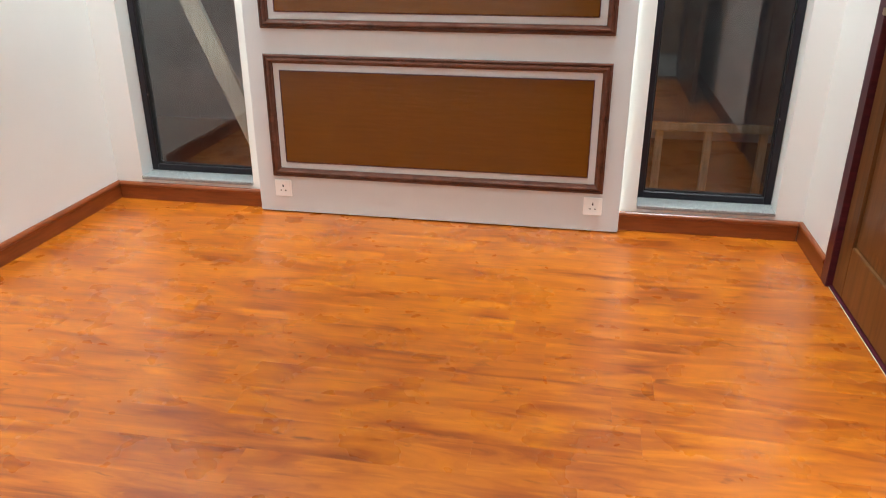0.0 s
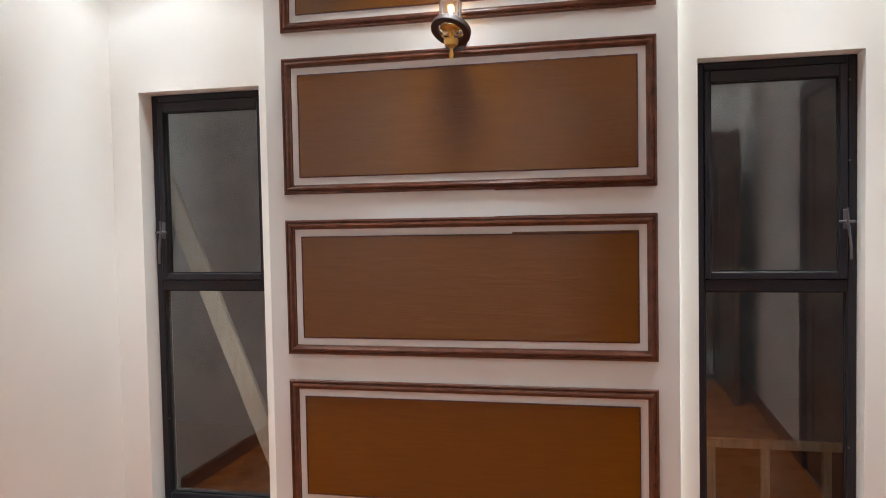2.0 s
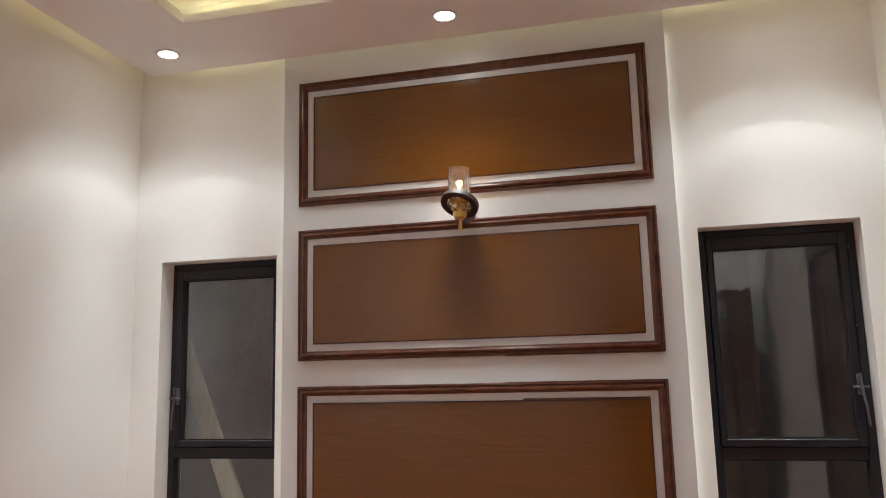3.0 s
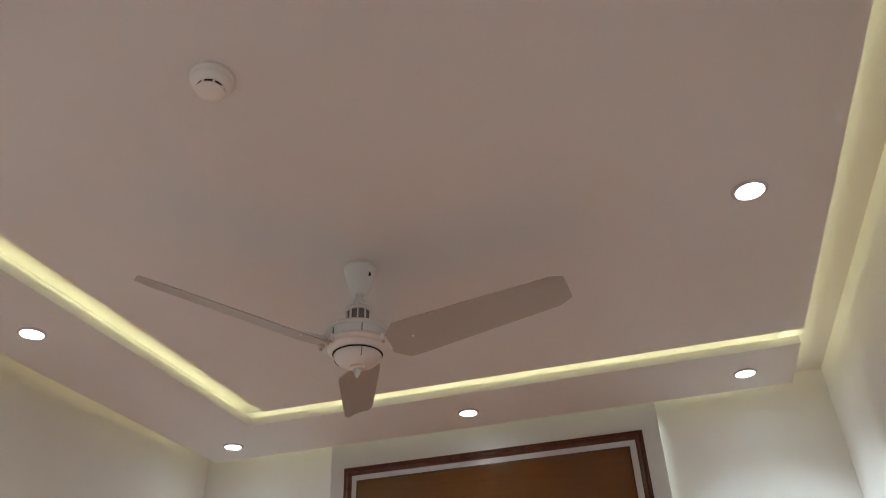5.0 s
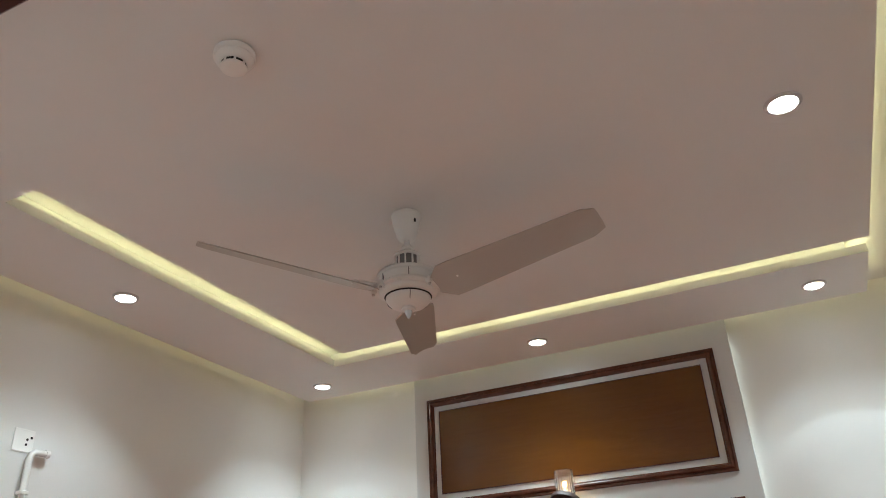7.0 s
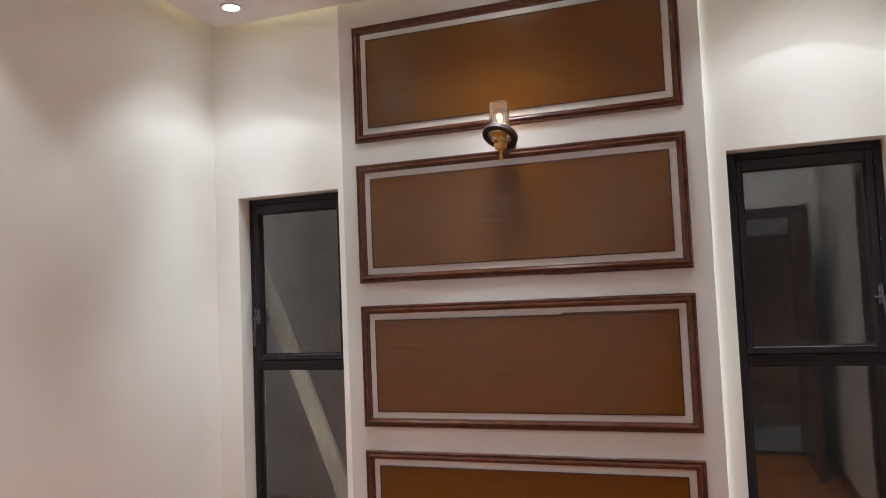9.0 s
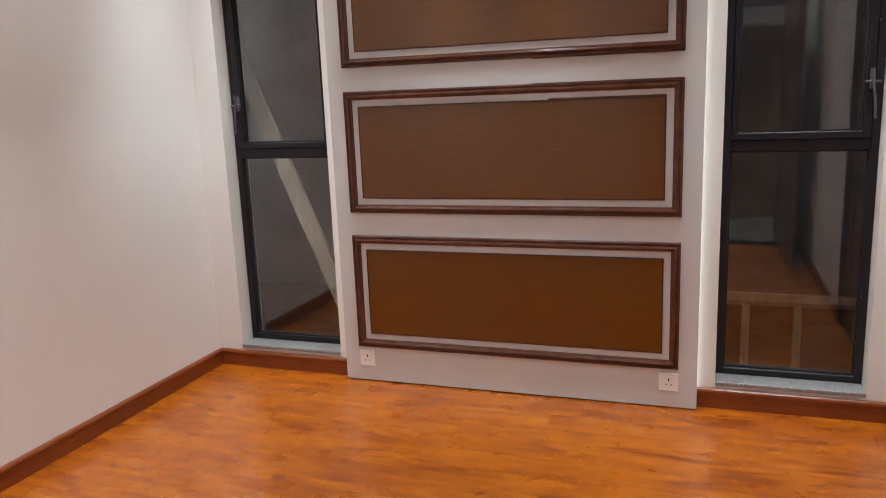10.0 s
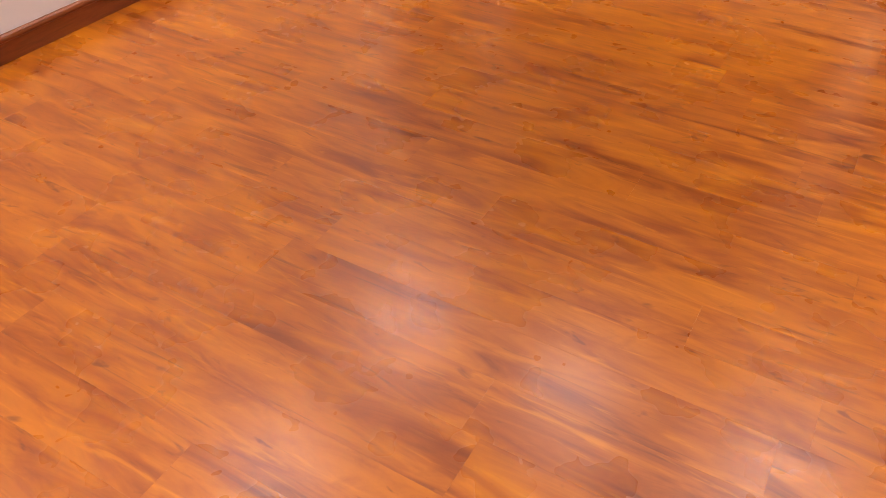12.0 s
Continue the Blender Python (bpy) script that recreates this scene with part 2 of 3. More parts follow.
def lathe(bm, profile, centre=(0, 0, 0), n=32, flute=0.0, flutes=0):
    """A turned form: (radius, height) pairs spun about the upright axis."""
    rings = []
    for r, z in profile:
        ring = []
        for i in range(n):
            a = 2 * math.pi * i / n
            rr = r * (1 + flute * math.cos(flutes * a)) if flutes else r
            ring.append(bm.verts.new((centre[0] + rr * math.cos(a), centre[1] + rr * math.sin(a), centre[2] + z)))
        rings.append(ring)
    for p, q in zip(rings, rings[1:]):
        for i in range(n):
            bm.faces.new((p[i], p[(i + 1) % n], q[(i + 1) % n], q[i]))
    for ring, flip in ((rings[0], True), (rings[-1], False)) if profile[0] != profile[-1] else ():
        if (ring[0].co - ring[n // 2].co).length > 1e-5:
            bm.faces.new(list(reversed(ring)) if flip else ring)
    bmesh.ops.recalc_face_normals(bm, faces=bm.faces[:])
    return bm


def tube(bm, points, radius, n=12):
    """A round bar along a run of points."""
    rings = []
    pts = [Vector(p) for p in points]
    for i, p in enumerate(pts):
        d = (pts[min(i + 1, len(pts) - 1)] - pts[max(i - 1, 0)]).normalized()
        q = d.to_track_quat("Z", "Y")
        rings.append([bm.verts.new(p + q @ Vector((radius * math.cos(2 * math.pi * k / n), radius * math.sin(2 * math.pi * k / n), 0))) for k in range(n)])
    for a, b in zip(rings, rings[1:]):
        for k in range(n):
            bm.faces.new((a[k], a[(k + 1) % n], b[(k + 1) % n], b[k]))
    bm.faces.new(list(reversed(rings[0])))
    bm.faces.new(rings[-1])
    bmesh.ops.recalc_face_normals(bm, faces=bm.faces[:])
    return bm


def slab(us, vs, solid, w0, w1, place):
    """A slab of grid cells, those for which solid(u, v) holds; place(u, v, w) lays it into the room."""
    bm = bmesh.new()
    seen = {}

    def vert(i, j, w):
        key = (i, j, w)
        if key not in seen:
            seen[key] = bm.verts.new(place(us[i], vs[j], w))
        return seen[key]

    nu, nv = len(us) - 1, len(vs) - 1
    cell = [[solid((us[i] + us[i + 1]) / 2, (vs[j] + vs[j + 1]) / 2) for j in range(nv)] for i in range(nu)]

    def full(i, j):
        return 0 <= i < nu and 0 <= j < nv and cell[i][j]

    for i in range(nu):
        for j in range(nv):
            if not cell[i][j]:
                continue
            for w in (w0, w1):
                bm.faces.new((vert(i, j, w), vert(i + 1, j, w), vert(i + 1, j + 1, w), vert(i, j + 1, w)))
            for di, dj, p, q in ((-1, 0, (i, j), (i, j + 1)), (1, 0, (i + 1, j), (i + 1, j + 1)), (0, -1, (i, j), (i + 1, j)), (0, 1, (i, j + 1), (i + 1, j + 1))):
                if not full(i + di, j + dj):
                    bm.faces.new((vert(*p, w0), vert(*q, w0), vert(*q, w1), vert(*p, w1)))
    bmesh.ops.recalc_face_normals(bm, faces=bm.faces[:])
    return bm


def structure(name, bm, mat, label, category):
    return tagged(part(name, bm, mat), label, category, kind="structure")


def thing(name, label, category, group="", place=(0, 0, 0)):
    ob = new(name)
    ob.empty_display_size = 0.1
    ob.location = place
    return tagged(ob, label, category, group)


def moulding(bm, corners, profile, out):
    """A mitred frame: profile points (inwards, proud) run round a rectangle x0, z0, x1, z1 on the plane y = out."""
    x0, z0, x1, z1 = corners
    loops = []
    for inward, proud in profile:
        y = out - proud
        loops.append([bm.verts.new(p) for p in ((x0 + inward, y, z0 + inward), (x1 - inward, y, z0 + inward), (x1 - inward, y, z1 - inward), (x0 + inward, y, z1 - inward))])
    for a, b in zip(loops, loops[1:] + loops[:1]):
        for k in range(4):
            bm.faces.new((a[k], a[(k + 1) % 4], b[(k + 1) % 4], b[k]))
    bmesh.ops.recalc_face_normals(bm, faces=bm.faces[:])
    return bm


# ---- the large structure ----
WIN_W = (0.150, 0.768)
WIN_E = (2.680, 3.298)
WIN_Z = (0.115, 2.121)
DOOR_X = (2.18, 3.325)
DOOR_TOP = 2.212
SIDE_Y = (-1.30, -0.42)            # inner door in the east wall

in_window = lambda x, z: (WIN_W[0] < x < WIN_W[1] or WIN_E[0] < x < WIN_E[1]) and WIN_Z[0] < z < WIN_Z[1]
structure("wall_north", slab([-0.2, *WIN_W, *WIN_E, ROOM_W + 0.2], [-0.3, *WIN_Z, 3.3], lambda x, z: not in_window(x, z), 0.0, 0.22,
          lambda u, v, w: (u, w, v)), M_WALL, "white painted wall with two tall narrow window openings", "wall")
structure("wall_west", boxes(((-0.2, -ROOM_D - 0.2, -0.1), (0, 0, 3.3))), M_WALL, "plain white painted wall beside the windows", "wall")
in_side_door = lambda y, z: SIDE_Y[0] < y < SIDE_Y[1] and 0 < z < DOOR_TOP
structure("wall_east", slab([-ROOM_D, *SIDE_Y, 0.0], [-0.1, 0.0, DOOR_TOP, 3.3], lambda y, z: not in_side_door(y, z), ROOM_W, ROOM_W + 0.2,
          lambda u, v, w: (w, u, v)), M_WALL, "white painted wall with a brown side door", "wall")
structure("wall_south", slab([0, *DOOR_X, ROOM_W + 1.2], [-0.1, 0.0, DOOR_TOP, 3.3], lambda x, z: z < 0 or not (DOOR_X[0] < x < DOOR_X[1] and z < DOOR_TOP), -ROOM_D - 0.2, -ROOM_D,
          lambda u, v, w: (u, w, v)), M_WALL, "white painted wall with the doorway into the room", "wall")

SLOT_X = (0.613, 0.765)
SLOT_Y = (-0.735, -0.583)
SLOT_END = -2.575
SHEET_X = (0.125, 3.253)
SHEET_Y = (-3.56, -0.115)


def sheet_solid(x, y):
    side = SLOT_X[0] < x < SLOT_X[1] and SLOT_END < y < SLOT_Y[1]
    front = x > SLOT_X[0] and SLOT_Y[0] < y < SLOT_Y[1]
    return not (side or front)


structure("ceiling", slab([SHEET_X[0], *SLOT_X, SHEET_X[1]], [SHEET_Y[0], SLOT_END, *SLOT_Y, SHEET_Y[1]], sheet_solid, CEIL, CEIL + 0.038,
          lambda u, v, w: (u, v, w)), M_CEIL, "white dropped gypsum ceiling with an L-shaped light slot", "ceiling")
structure("ceiling_slot_lining", boxes(((0.548, -2.612, CEIL + 0.0385), (0.556, -0.525, UPPER - 0.0005)), ((0.556, -0.533, CEIL + 0.0385), (3.18, -0.525, UPPER - 0.0005)), ((0.556, -2.612, CEIL + 0.0385), (0.82, -2.604, UPPER - 0.0005))),
          M_CEIL, "white lining board at the back of the light slot", "ceiling")
structure("ceiling_upper", boxes(((-0.01, -ROOM_D - 0.01, UPPER), (ROOM_W + 0.01, 0.01, UPPER + 0.12))), M_CEIL, "white upper ceiling above the glowing cove", "ceiling")

# skirting: flat board with a rounded bead on top
SKIRT_H = 0.093


def skirting(a, b, inward):
    a, b, inward = Vector(a), Vector(b), Vector(inward)
    bm = bmesh.new()
    prof = [(0.0005, 0.0), (0.014, 0.0), (0.014, 0.068), (0.018, 0.072), (0.019, 0.080), (0.016, 0.088), (0.010, SKIRT_H), (0.0005, SKIRT_H)]
    ends = [[bm.verts.new(p + inward * d + Vector((0, 0, h))) for d, h in prof] for p in (a, b)]
    n = len(prof)
    for k in range(n):
        bm.faces.new((ends[0][k], ends[0][(k + 1) % n], ends[1][(k + 1) % n], ends[1][k]))
    bm.faces.new(list(reversed(ends[0])))
    bm.faces.new(ends[1])
    bmesh.ops.recalc_face_normals(bm, faces=bm.faces[:])
    return bm


for a, b, i in (((0, -ROOM_D, 0.001), (0, 0, 0.001), (1, 0, 0)), ((0.019, 0, 0.001), (0.828, 0, 0.001), (0, -1, 0)), ((2.602, 0, 0.001), (3.401, 0, 0.001), (0, -1, 0)),
                ((ROOM_W, 0, 0.001), (ROOM_W, SIDE_Y[1], 0.001), (-1, 0, 0)), ((ROOM_W, SIDE_Y[0], 0.001), (ROOM_W, -ROOM_D, 0.001), (-1, 0, 0)), ((0.019, -ROOM_D, 0.001), (DOOR_X[0], -ROOM_D, 0.001), (0, 1, 0))):
    structure("baseboard", skirting(a, b, i), M_SKIRT, "reddish-brown wooden baseboard with a rounded top bead", "baseboard")

# hall behind the doorway
HX0, HX1, HY = 1.6, 4.6, -5.3
structure("hall_floor", boxes(((HX0, HY, -0.1), (HX1, -ROOM_D - 0.2, 0.0))), M_TILE, "polished dark grey hall floor outside the room", "floor")
structure("hall_ceiling", boxes(((HX0, HY, 3.0), (HX1, -ROOM_D - 0.2, 3.1))), M_CEIL, "plain white hall ceiling", "ceiling")
structure("hall_wall_south", boxes(((HX0 - 0.2, HY - 0.2, -0.1), (HX1 + 0.2, HY, 3.1))), M_WALL, "plain white hall wall", "wall")
structure("hall_wall_west", boxes(((HX0 - 0.2, HY, -0.1), (HX0, -ROOM_D - 0.2, 3.1))), M_WALL, "plain white hall wall", "wall")
structure("hall_wall_east", boxes(((HX1, HY, -0.1), (HX1 + 0.2, -ROOM_D - 0.2, 3.1))), M_WALL, "plain white hall wall", "wall")

# outdoors, seen dimly through the glass
structure("ground", boxes(((-30, 0.22, -0.5), (30, 40, -0.22))), M_SOIL, "bare brown earth outside the windows", "ground")
structure("boundary_wall", boxes(((-6, 2.6, -0.25), (9, 2.8, 2.6))), M_CONCRETE, "unpainted grey rendered boundary wall outside", "wall")


# ---- windows ----
def window(name, x0, x1, handle_side):
    """Black casement: fixed lower pane, opening upper sash, lever handle on one stile."""
    z0, z1 = WIN_Z
    y0, y1 = 0.10, 0.165
    root = tagged(new(name), "tall narrow black aluminium window with dark night glass", "window", "windows beside the panelled board", "structure")
    root.location = (x0, 0, z0)
    back = Matrix.Translation((-x0, 0, -z0))
    items = []
    e = 0.001
    w = 0.035
    mid0, mid1 = 1.172, 1.222
    f = [("window_frame", ((x0 + e, y0, z0 + 0.016), (x0 + w, y1, z1 - e))), ("window_frame", ((x1 - w, y0, z0 + 0.016), (x1 - e, y1, z1 - e))),
         ("window_frame", ((x0 + w, y0, z1 - w), (x1 - w, y1, z1 - e))), ("window_frame", ((x0 + w, y0, z0 + 0.016), (x1 - w, y1, z0 + 0.048))),
         ("transom", ((x0 + w, y0, mid0), (x1 - w, y1, mid1)))]
    for n, (a, b) in f:
        items.append((n, boxes((a, b), bevel=0.003), M_ALU, ""))
    # opening sash
    s, sl, sr = 0.030, (0.030 if handle_side < 0 else 0.022), (0.022 if handle_side < 0 else 0.032)
    a0, a1, c0, c1 = x0 + w + 0.002, x1 - w - 0.002, mid1 + 0.002, z1 - w - 0.002
    ys = y0 - 0.012
    for a, b in (((a0, ys, c0), (a0 + sl, y1 - 0.02, c1)), ((a1 - sr, ys, c0), (a1, y1 - 0.02, c1)), ((a0 + sl, ys, c1 - s - 0.018), (a1 - sr, y1 - 0.02, c1)), ((a0 + sl, ys, c0), (a1 - sr, y1 - 0.02, c0 + s))):
        items.append(("sash_rail", boxes((a, b), bevel=0.003), M_ALU, ""))
    g = 0.006
    for nm, (p0, p1, q0, q1, yy) in (("upper", (a0 + sl, a1 - sr, c0 + s, c1 - s - 0.018, y0 + 0.012)), ("lower", (x0 + w, x1 - w, z0 + 0.048, mid0, y0 + 0.022))):
        items.append(("pane", boxes(((p0 - 0.003, yy, q0 - 0.003), (p1 + 0.003, yy + g, q1 + 0.003))), M_GLASS, "dark reflecting glass pane"))
        # glazing bead
        bm = boxes(((p0, yy - 0.008, q0), (p0 + 0.006, yy, q1)), ((p1 - 0.006, yy - 0.008, q0), (p1, yy, q1)), ((p0 + 0.006, yy - 0.008, q1 - 0.006), (p1 - 0.006, yy, q1)), ((p0 + 0.006, yy - 0.008, q0), (p1 - 0.006, yy, q0 + 0.006)))
        items.append(("glazing_bead", bm, M_GASKET, ""))
    for n, bm, mat, lab in items:
        bm.transform(back)
        ob = part(n, bm, mat, root, lab)
        if n == "pane":
            ob.visible_shadow = False
    # lever handle
    hx = x1 - w - 0.012 if handle_side > 0 else x0 + w + 0.022
    hz = 1.455
    bm = boxes(((hx - 0.009, ys - 0.010, hz - 0.03), (hx + 0.009, ys, hz + 0.05)), bevel=0.003)
    bm.transform(back)
    hb = part("handle", bm, M_HANDLE, root, "dark grey metal lever handle")
    bm = tube(bmesh.new(), [(hx, ys - 0.008, hz), (hx, ys - 0.034, hz)], 0.008)
    tube(bm, [(hx - 0.030, ys - 0.028, hz), (hx + 0.028, ys - 0.028, hz)], 0.006, 10)
    tube(bm, [(hx - 0.002, ys - 0.034, hz + 0.055), (hx, ys - 0.036, hz), (hx + handle_side * 0.010, ys - 0.034, hz - 0.075), (hx + handle_side * 0.016, ys - 0.028, hz - 0.15)], 0.0055, 10)
    bm.transform(back)
    part("lever", bm, M_HANDLE, hb, soft=True)
    # drainage screws on the frame
    for zz in (z0 + 0.42, 1.70, 2.02):
        sx = hx + handle_side * 0.018
        bm = tube(bmesh.new(), [(sx, y0 - 0.002, zz), (sx, y0 + 0.001, zz)], 0.004, 10)
        bm.transform(back)
        part("screw", bm, M_STEEL, root)
    # stone sill
    bm = boxes(((x0 + 0.001, -0.012, z0 - 0.004), (x1 - 0.001, y1, z0 + 0.015)), bevel=0.003)
    bm.transform(back)
    part("window_sill", bm, M_SILL, root, "grey speckled granite sill")
    return root


window("window_1", *WIN_W, -1)
window("window_2", *WIN_E, 1)

# ---- panelled board between the windows ----
BX0, BX1, BY = 0.829, 2.601, -0.06
board = thing("panelled_board", "tall grey board with four mahogany-framed brown veneer panels", "wall panel", place=(1.715, -0.03, 0))
shift = Matrix.Translation((-1.715, 0.03, 0))


def board_part(name, bm, mat, parent=board, label=""):
    bm.transform(shift)
    return part(name, bm, mat, parent, label)


board_part("backing_board", boxes(((BX0, BY, 0.006), (BX1, BY + 0.03, UPPER - 0.002)), bevel=0.0015), M_BOARD, label="grey satin painted backing board")
board_part("batten", boxes(((0.95, BY + 0.0295, 0.0005), (1.03, -0.001, UPPER - 0.01))), M_TIMBER)
board_part("batten", boxes(((2.40, BY + 0.0295, 0.0005), (2.48, -0.001, UPPER - 0.01))), M_TIMBER)
PX0, PX1 = 0.912, 2.518
PROFILE = [(0.0, -0.001), (0.0, 0.010), (0.003, 0.014), (0.009, 0.015), (0.012, 0.011), (0.015, 0.0105), (0.019, 0.018), (0.026, 0.0205), (0.032, 0.017), (0.035, 0.010), (0.041, 0.008), (0.0425, -0.001)]
for pz0, pz1 in ((0.193, 0.786), (0.902, 1.502), (1.616, 2.216), (2.331, 2.934)):
    board_part("moulding", moulding(bmesh.new(), (PX0, pz0, PX1, pz1), PROFILE, BY), M_MAHOG, label="dark mahogany moulding frame")
    # the long rails were pieced together: a sliver of one length stands higher than the other
    for joint_z in ({0.902: (pz1 - 0.001,), 1.616: (pz0 - 0.004,)}.get(pz0, ())):
        board_part("rail_joint", boxes(((1.86, BY - 0.013, joint_z), (PX1 - 0.003, BY - 0.0005, joint_z + 0.0035)), bevel=0.001), M_MAHOG)
    # veneer sheet with a narrow dark edge
    board_part("veneer_panel", boxes(((PX0 + 0.0765, BY - 0.006, pz0 + 0.0765), (PX1 - 0.0765, BY + 0.001, pz1 - 0.0765)), bevel=0.0015), M_VENEER, label="brown wood veneer panel")
    if pz0 == 0.902:
        board_part("veneer_strip", boxes(((1.93, BY - 0.0055, pz1 - 0.0735), (PX1 - 0.074, BY + 0.001, pz1 - 0.066)), bevel=0.001), M_VENEER)
    board_part("edging", moulding(bmesh.new(), (PX0 + 0.073, pz0 + 0.073, PX1 - 0.073, pz1 - 0.073), [(0, -0.001), (0, 0.007), (0.0035, 0.008), (0.0035, -0.001)], BY), M_FRAMEWOOD)


# ---- sockets on the board ----
def socket(x, z):
    root = thing("power_socket", "white square three-pin power socket on the grey board", "socket", "sockets on the board", (x, BY, z))
    part("face_plate", boxes(((-0.043, -0.009, -0.043), (0.043, -0.0002, 0.043)), bevel=0.003), M_PLASTIC, root)
    for a, b in (((-0.003, -0.0096, 0.006), (0.003, -0.0088, 0.018)), ((-0.016, -0.0096, -0.014), (-0.008, -0.0088, -0.009)), ((0.008, -0.0096, -0.014), (0.016, -0.0088, -0.009))):
        part("pin_slot", boxes((a, b)), M_DARK, root)
    part("switch_rocker", boxes(((0.022, -0.0115, 0.018), (0.032, -0.0088, 0.034)), bevel=0.001), M_PLASTIC, root)
    return root


socket(0.957, 0.130)
socket(2.477, 0.130)

# ---- wall lamp ----
sconce = thing("wall_lamp", "gold wall lamp with a ribbed glass cylinder and dark wooden ring", "wall lamp", place=(1.705, BY, 2.24))
LY = -0.105            # lamp axis in front of the board
part("back_plate", tube(bmesh.new(), [(0, -0.0005, 0), (0, -0.012, 0), (0, -0.016, 0)], 0.048, 28), M_RING, sconce, "round dark wooden back plate", True)
bm = tube(bmesh.new(), [(0, -0.016, 0.0), (0, -0.04, -0.012), (0, -0.07, -0.035), (0, LY, -0.045)], 0.0075, 12)
part("arm", bm, M_GOLD, sconce, "curved gold arm", True)
bm = lathe(bmesh.new(), [(0.002, -0.094), (0.007, -0.088), (0.009, -0.078), (0.007, -0.062), (0.006, -0.05), (0.012, -0.044), (0.026, -0.036), (0.030, -0.022), (0.030, -0.012), (0.012, -0.008), (0.011, 0.02), (0.038, 0.026), (0.046, 0.034), (0.044, 0.040), (0.002, 0.038)], (0, LY, 0), 32)
part("cup", bm, M_GOLD, sconce, "polished gold cup and finial", True)
bm = lathe(bmesh.new(), [(0.056, -0.012), (0.081, -0.012), (0.083, -0.010), (0.083, 0.010), (0.081, 0.012), (0.056, 0.012), (0.054, 0.010), (0.054, -0.010), (0.056, -0.012)], (0, 0, 0), 48)
bm.transform(Matrix.Translation((0, LY, 0.024)) @ Matrix.Rotation(radians(12), 4, "Y") @ Matrix.Rotation(radians(-30), 4, "X"))
part("ring", bm, M_RING, sconce, "dark wooden ring", True)
# filigree of small scrolls round the cup, and three stays out to the ring
for k in range(8):
    a = math.pi * k / 4 + 0.2
    c, w = math.cos(a), math.sin(a)
    loop = [(0.034 * c - 0.0125 * math.cos(q) * w, LY + 0.034 * w + 0.0125 * math.cos(q) * c, 0.010 + 0.0125 * math.sin(q)) for q in (2 * math.pi * i / 12 for i in range(12))]
    part("scroll", tube(bmesh.new(), loop, 0.0020, 8), M_GOLD, sconce, soft=True)
for k in range(3):
    a = 2 * math.pi * k / 3 + 0.5
    c, w = math.cos(a), math.sin(a)
    part("stay", tube(bmesh.new(), [(0.030 * c, LY + 0.030 * w, -0.004), (0.044 * c, LY + 0.044 * w, 0.004), (0.062 * c, LY + 0.062 * w, 0.022 - 0.026 * c * 0.2 + 0.025 * w * -0.4)], 0.0024, 8), M_GOLD, sconce, soft=True)
bm = lathe(bmesh.new(), [(0.044, 0.042), (0.0455, 0.044), (0.0455, 0.178), (0.0445, 0.180), (0.0425, 0.178), (0.0425, 0.044), (0.044, 0.042)], (0, LY, 0), 120, 0.022, 20)
shade_ob = part("shade", bm, M_LAMPGLASS, sconce, "clear ribbed glass cylinder", True)
shade_ob.visible_shadow = False
part("candle_sleeve", lathe(bmesh.new(), [(0.010, 0.040), (0.010, 0.060), (0.004, 0.062)], (0, LY, 0), 20), M_PLASTIC, sconce, "", True)
bulb = part("candle_bulb", lathe(bmesh.new(), [(0.005, 0.061), (0.009, 0.069), (0.010, 0.078), (0.006, 0.094), (0.001, 0.108)], (0, LY, 0), 20), M_FLAME, sconce, "glowing warm candle bulb", True)
bulb.visible_shadow = False

# ---- downlights ----
first = None
for sx, sy in DOWNLIGHTS:
    if first is None:
        first = thing("downlight", "round white recessed downlight glowing in the ceiling", "downlight", "ceiling downlights", (sx, sy, CEIL))
        part("trim_ring", lathe(bmesh.new(), [(0.041, 0.0), (0.055, 0.0), (0.055, -0.003), (0.051, -0.007), (0.043, -0.008), (0.041, -0.003), (0.041, 0.0)], (0, 0, -0.0005), 40), M_TRIM, first, "", True)
        part("diffuser", lathe(bmesh.new(), [(0.0405, -0.0005), (0.0405, -0.004), (0.037, -0.005)], (0, 0, 0), 40), M_LED, first, "glowing white diffuser")
    else:
        copy_thing(first, Matrix.Translation((sx, sy, CEIL)))

# ---- ceiling fan ----
fan = thing("ceiling_fan", "white three-blade ceiling fan with a ribbed motor housing", "ceiling fan", place=(1.729, -1.818, CEIL))
part("canopy", lathe(bmesh.new(), [(0.052, -0.0005), (0.054, -0.005), (0.053, -0.018), (0.046, -0.052), (0.034, -0.092), (0.029, -0.100), (0.018, -0.105), (0.012, -0.106)], n=36), M_FAN, fan, "", True)
bm = boxes(((0.0435, -0.004, -0.048), (0.0495, 0.004, -0.028)))
bm.transform(Matrix.Rotation(radians(-24), 4, "Z"))
part("canopy_slot", bm, M_DARK, fan)
part("down_rod", lathe(bmesh.new(), [(0.011, -0.104), (0.011, -0.126), (0.019, -0.128), (0.020, -0.134), (0.013, -0.138), (0.013, -0.158)], n=24), M_FAN, fan, "", True)
part("collar_rim", lathe(bmesh.new(), [(0.013, -0.1520), (0.030, -0.1560), (0.046, -0.1620), (0.049, -0.1670), (0.047, -0.1710), (0.036, -0.1720)], n=36), M_FAN, fan, "", True)
part("rod_collar", lathe(bmesh.new(), [(0.038, -0.1710), (0.038, -0.2200)], n=36), M_STEEL, fan, "slotted grey metal collar", True)
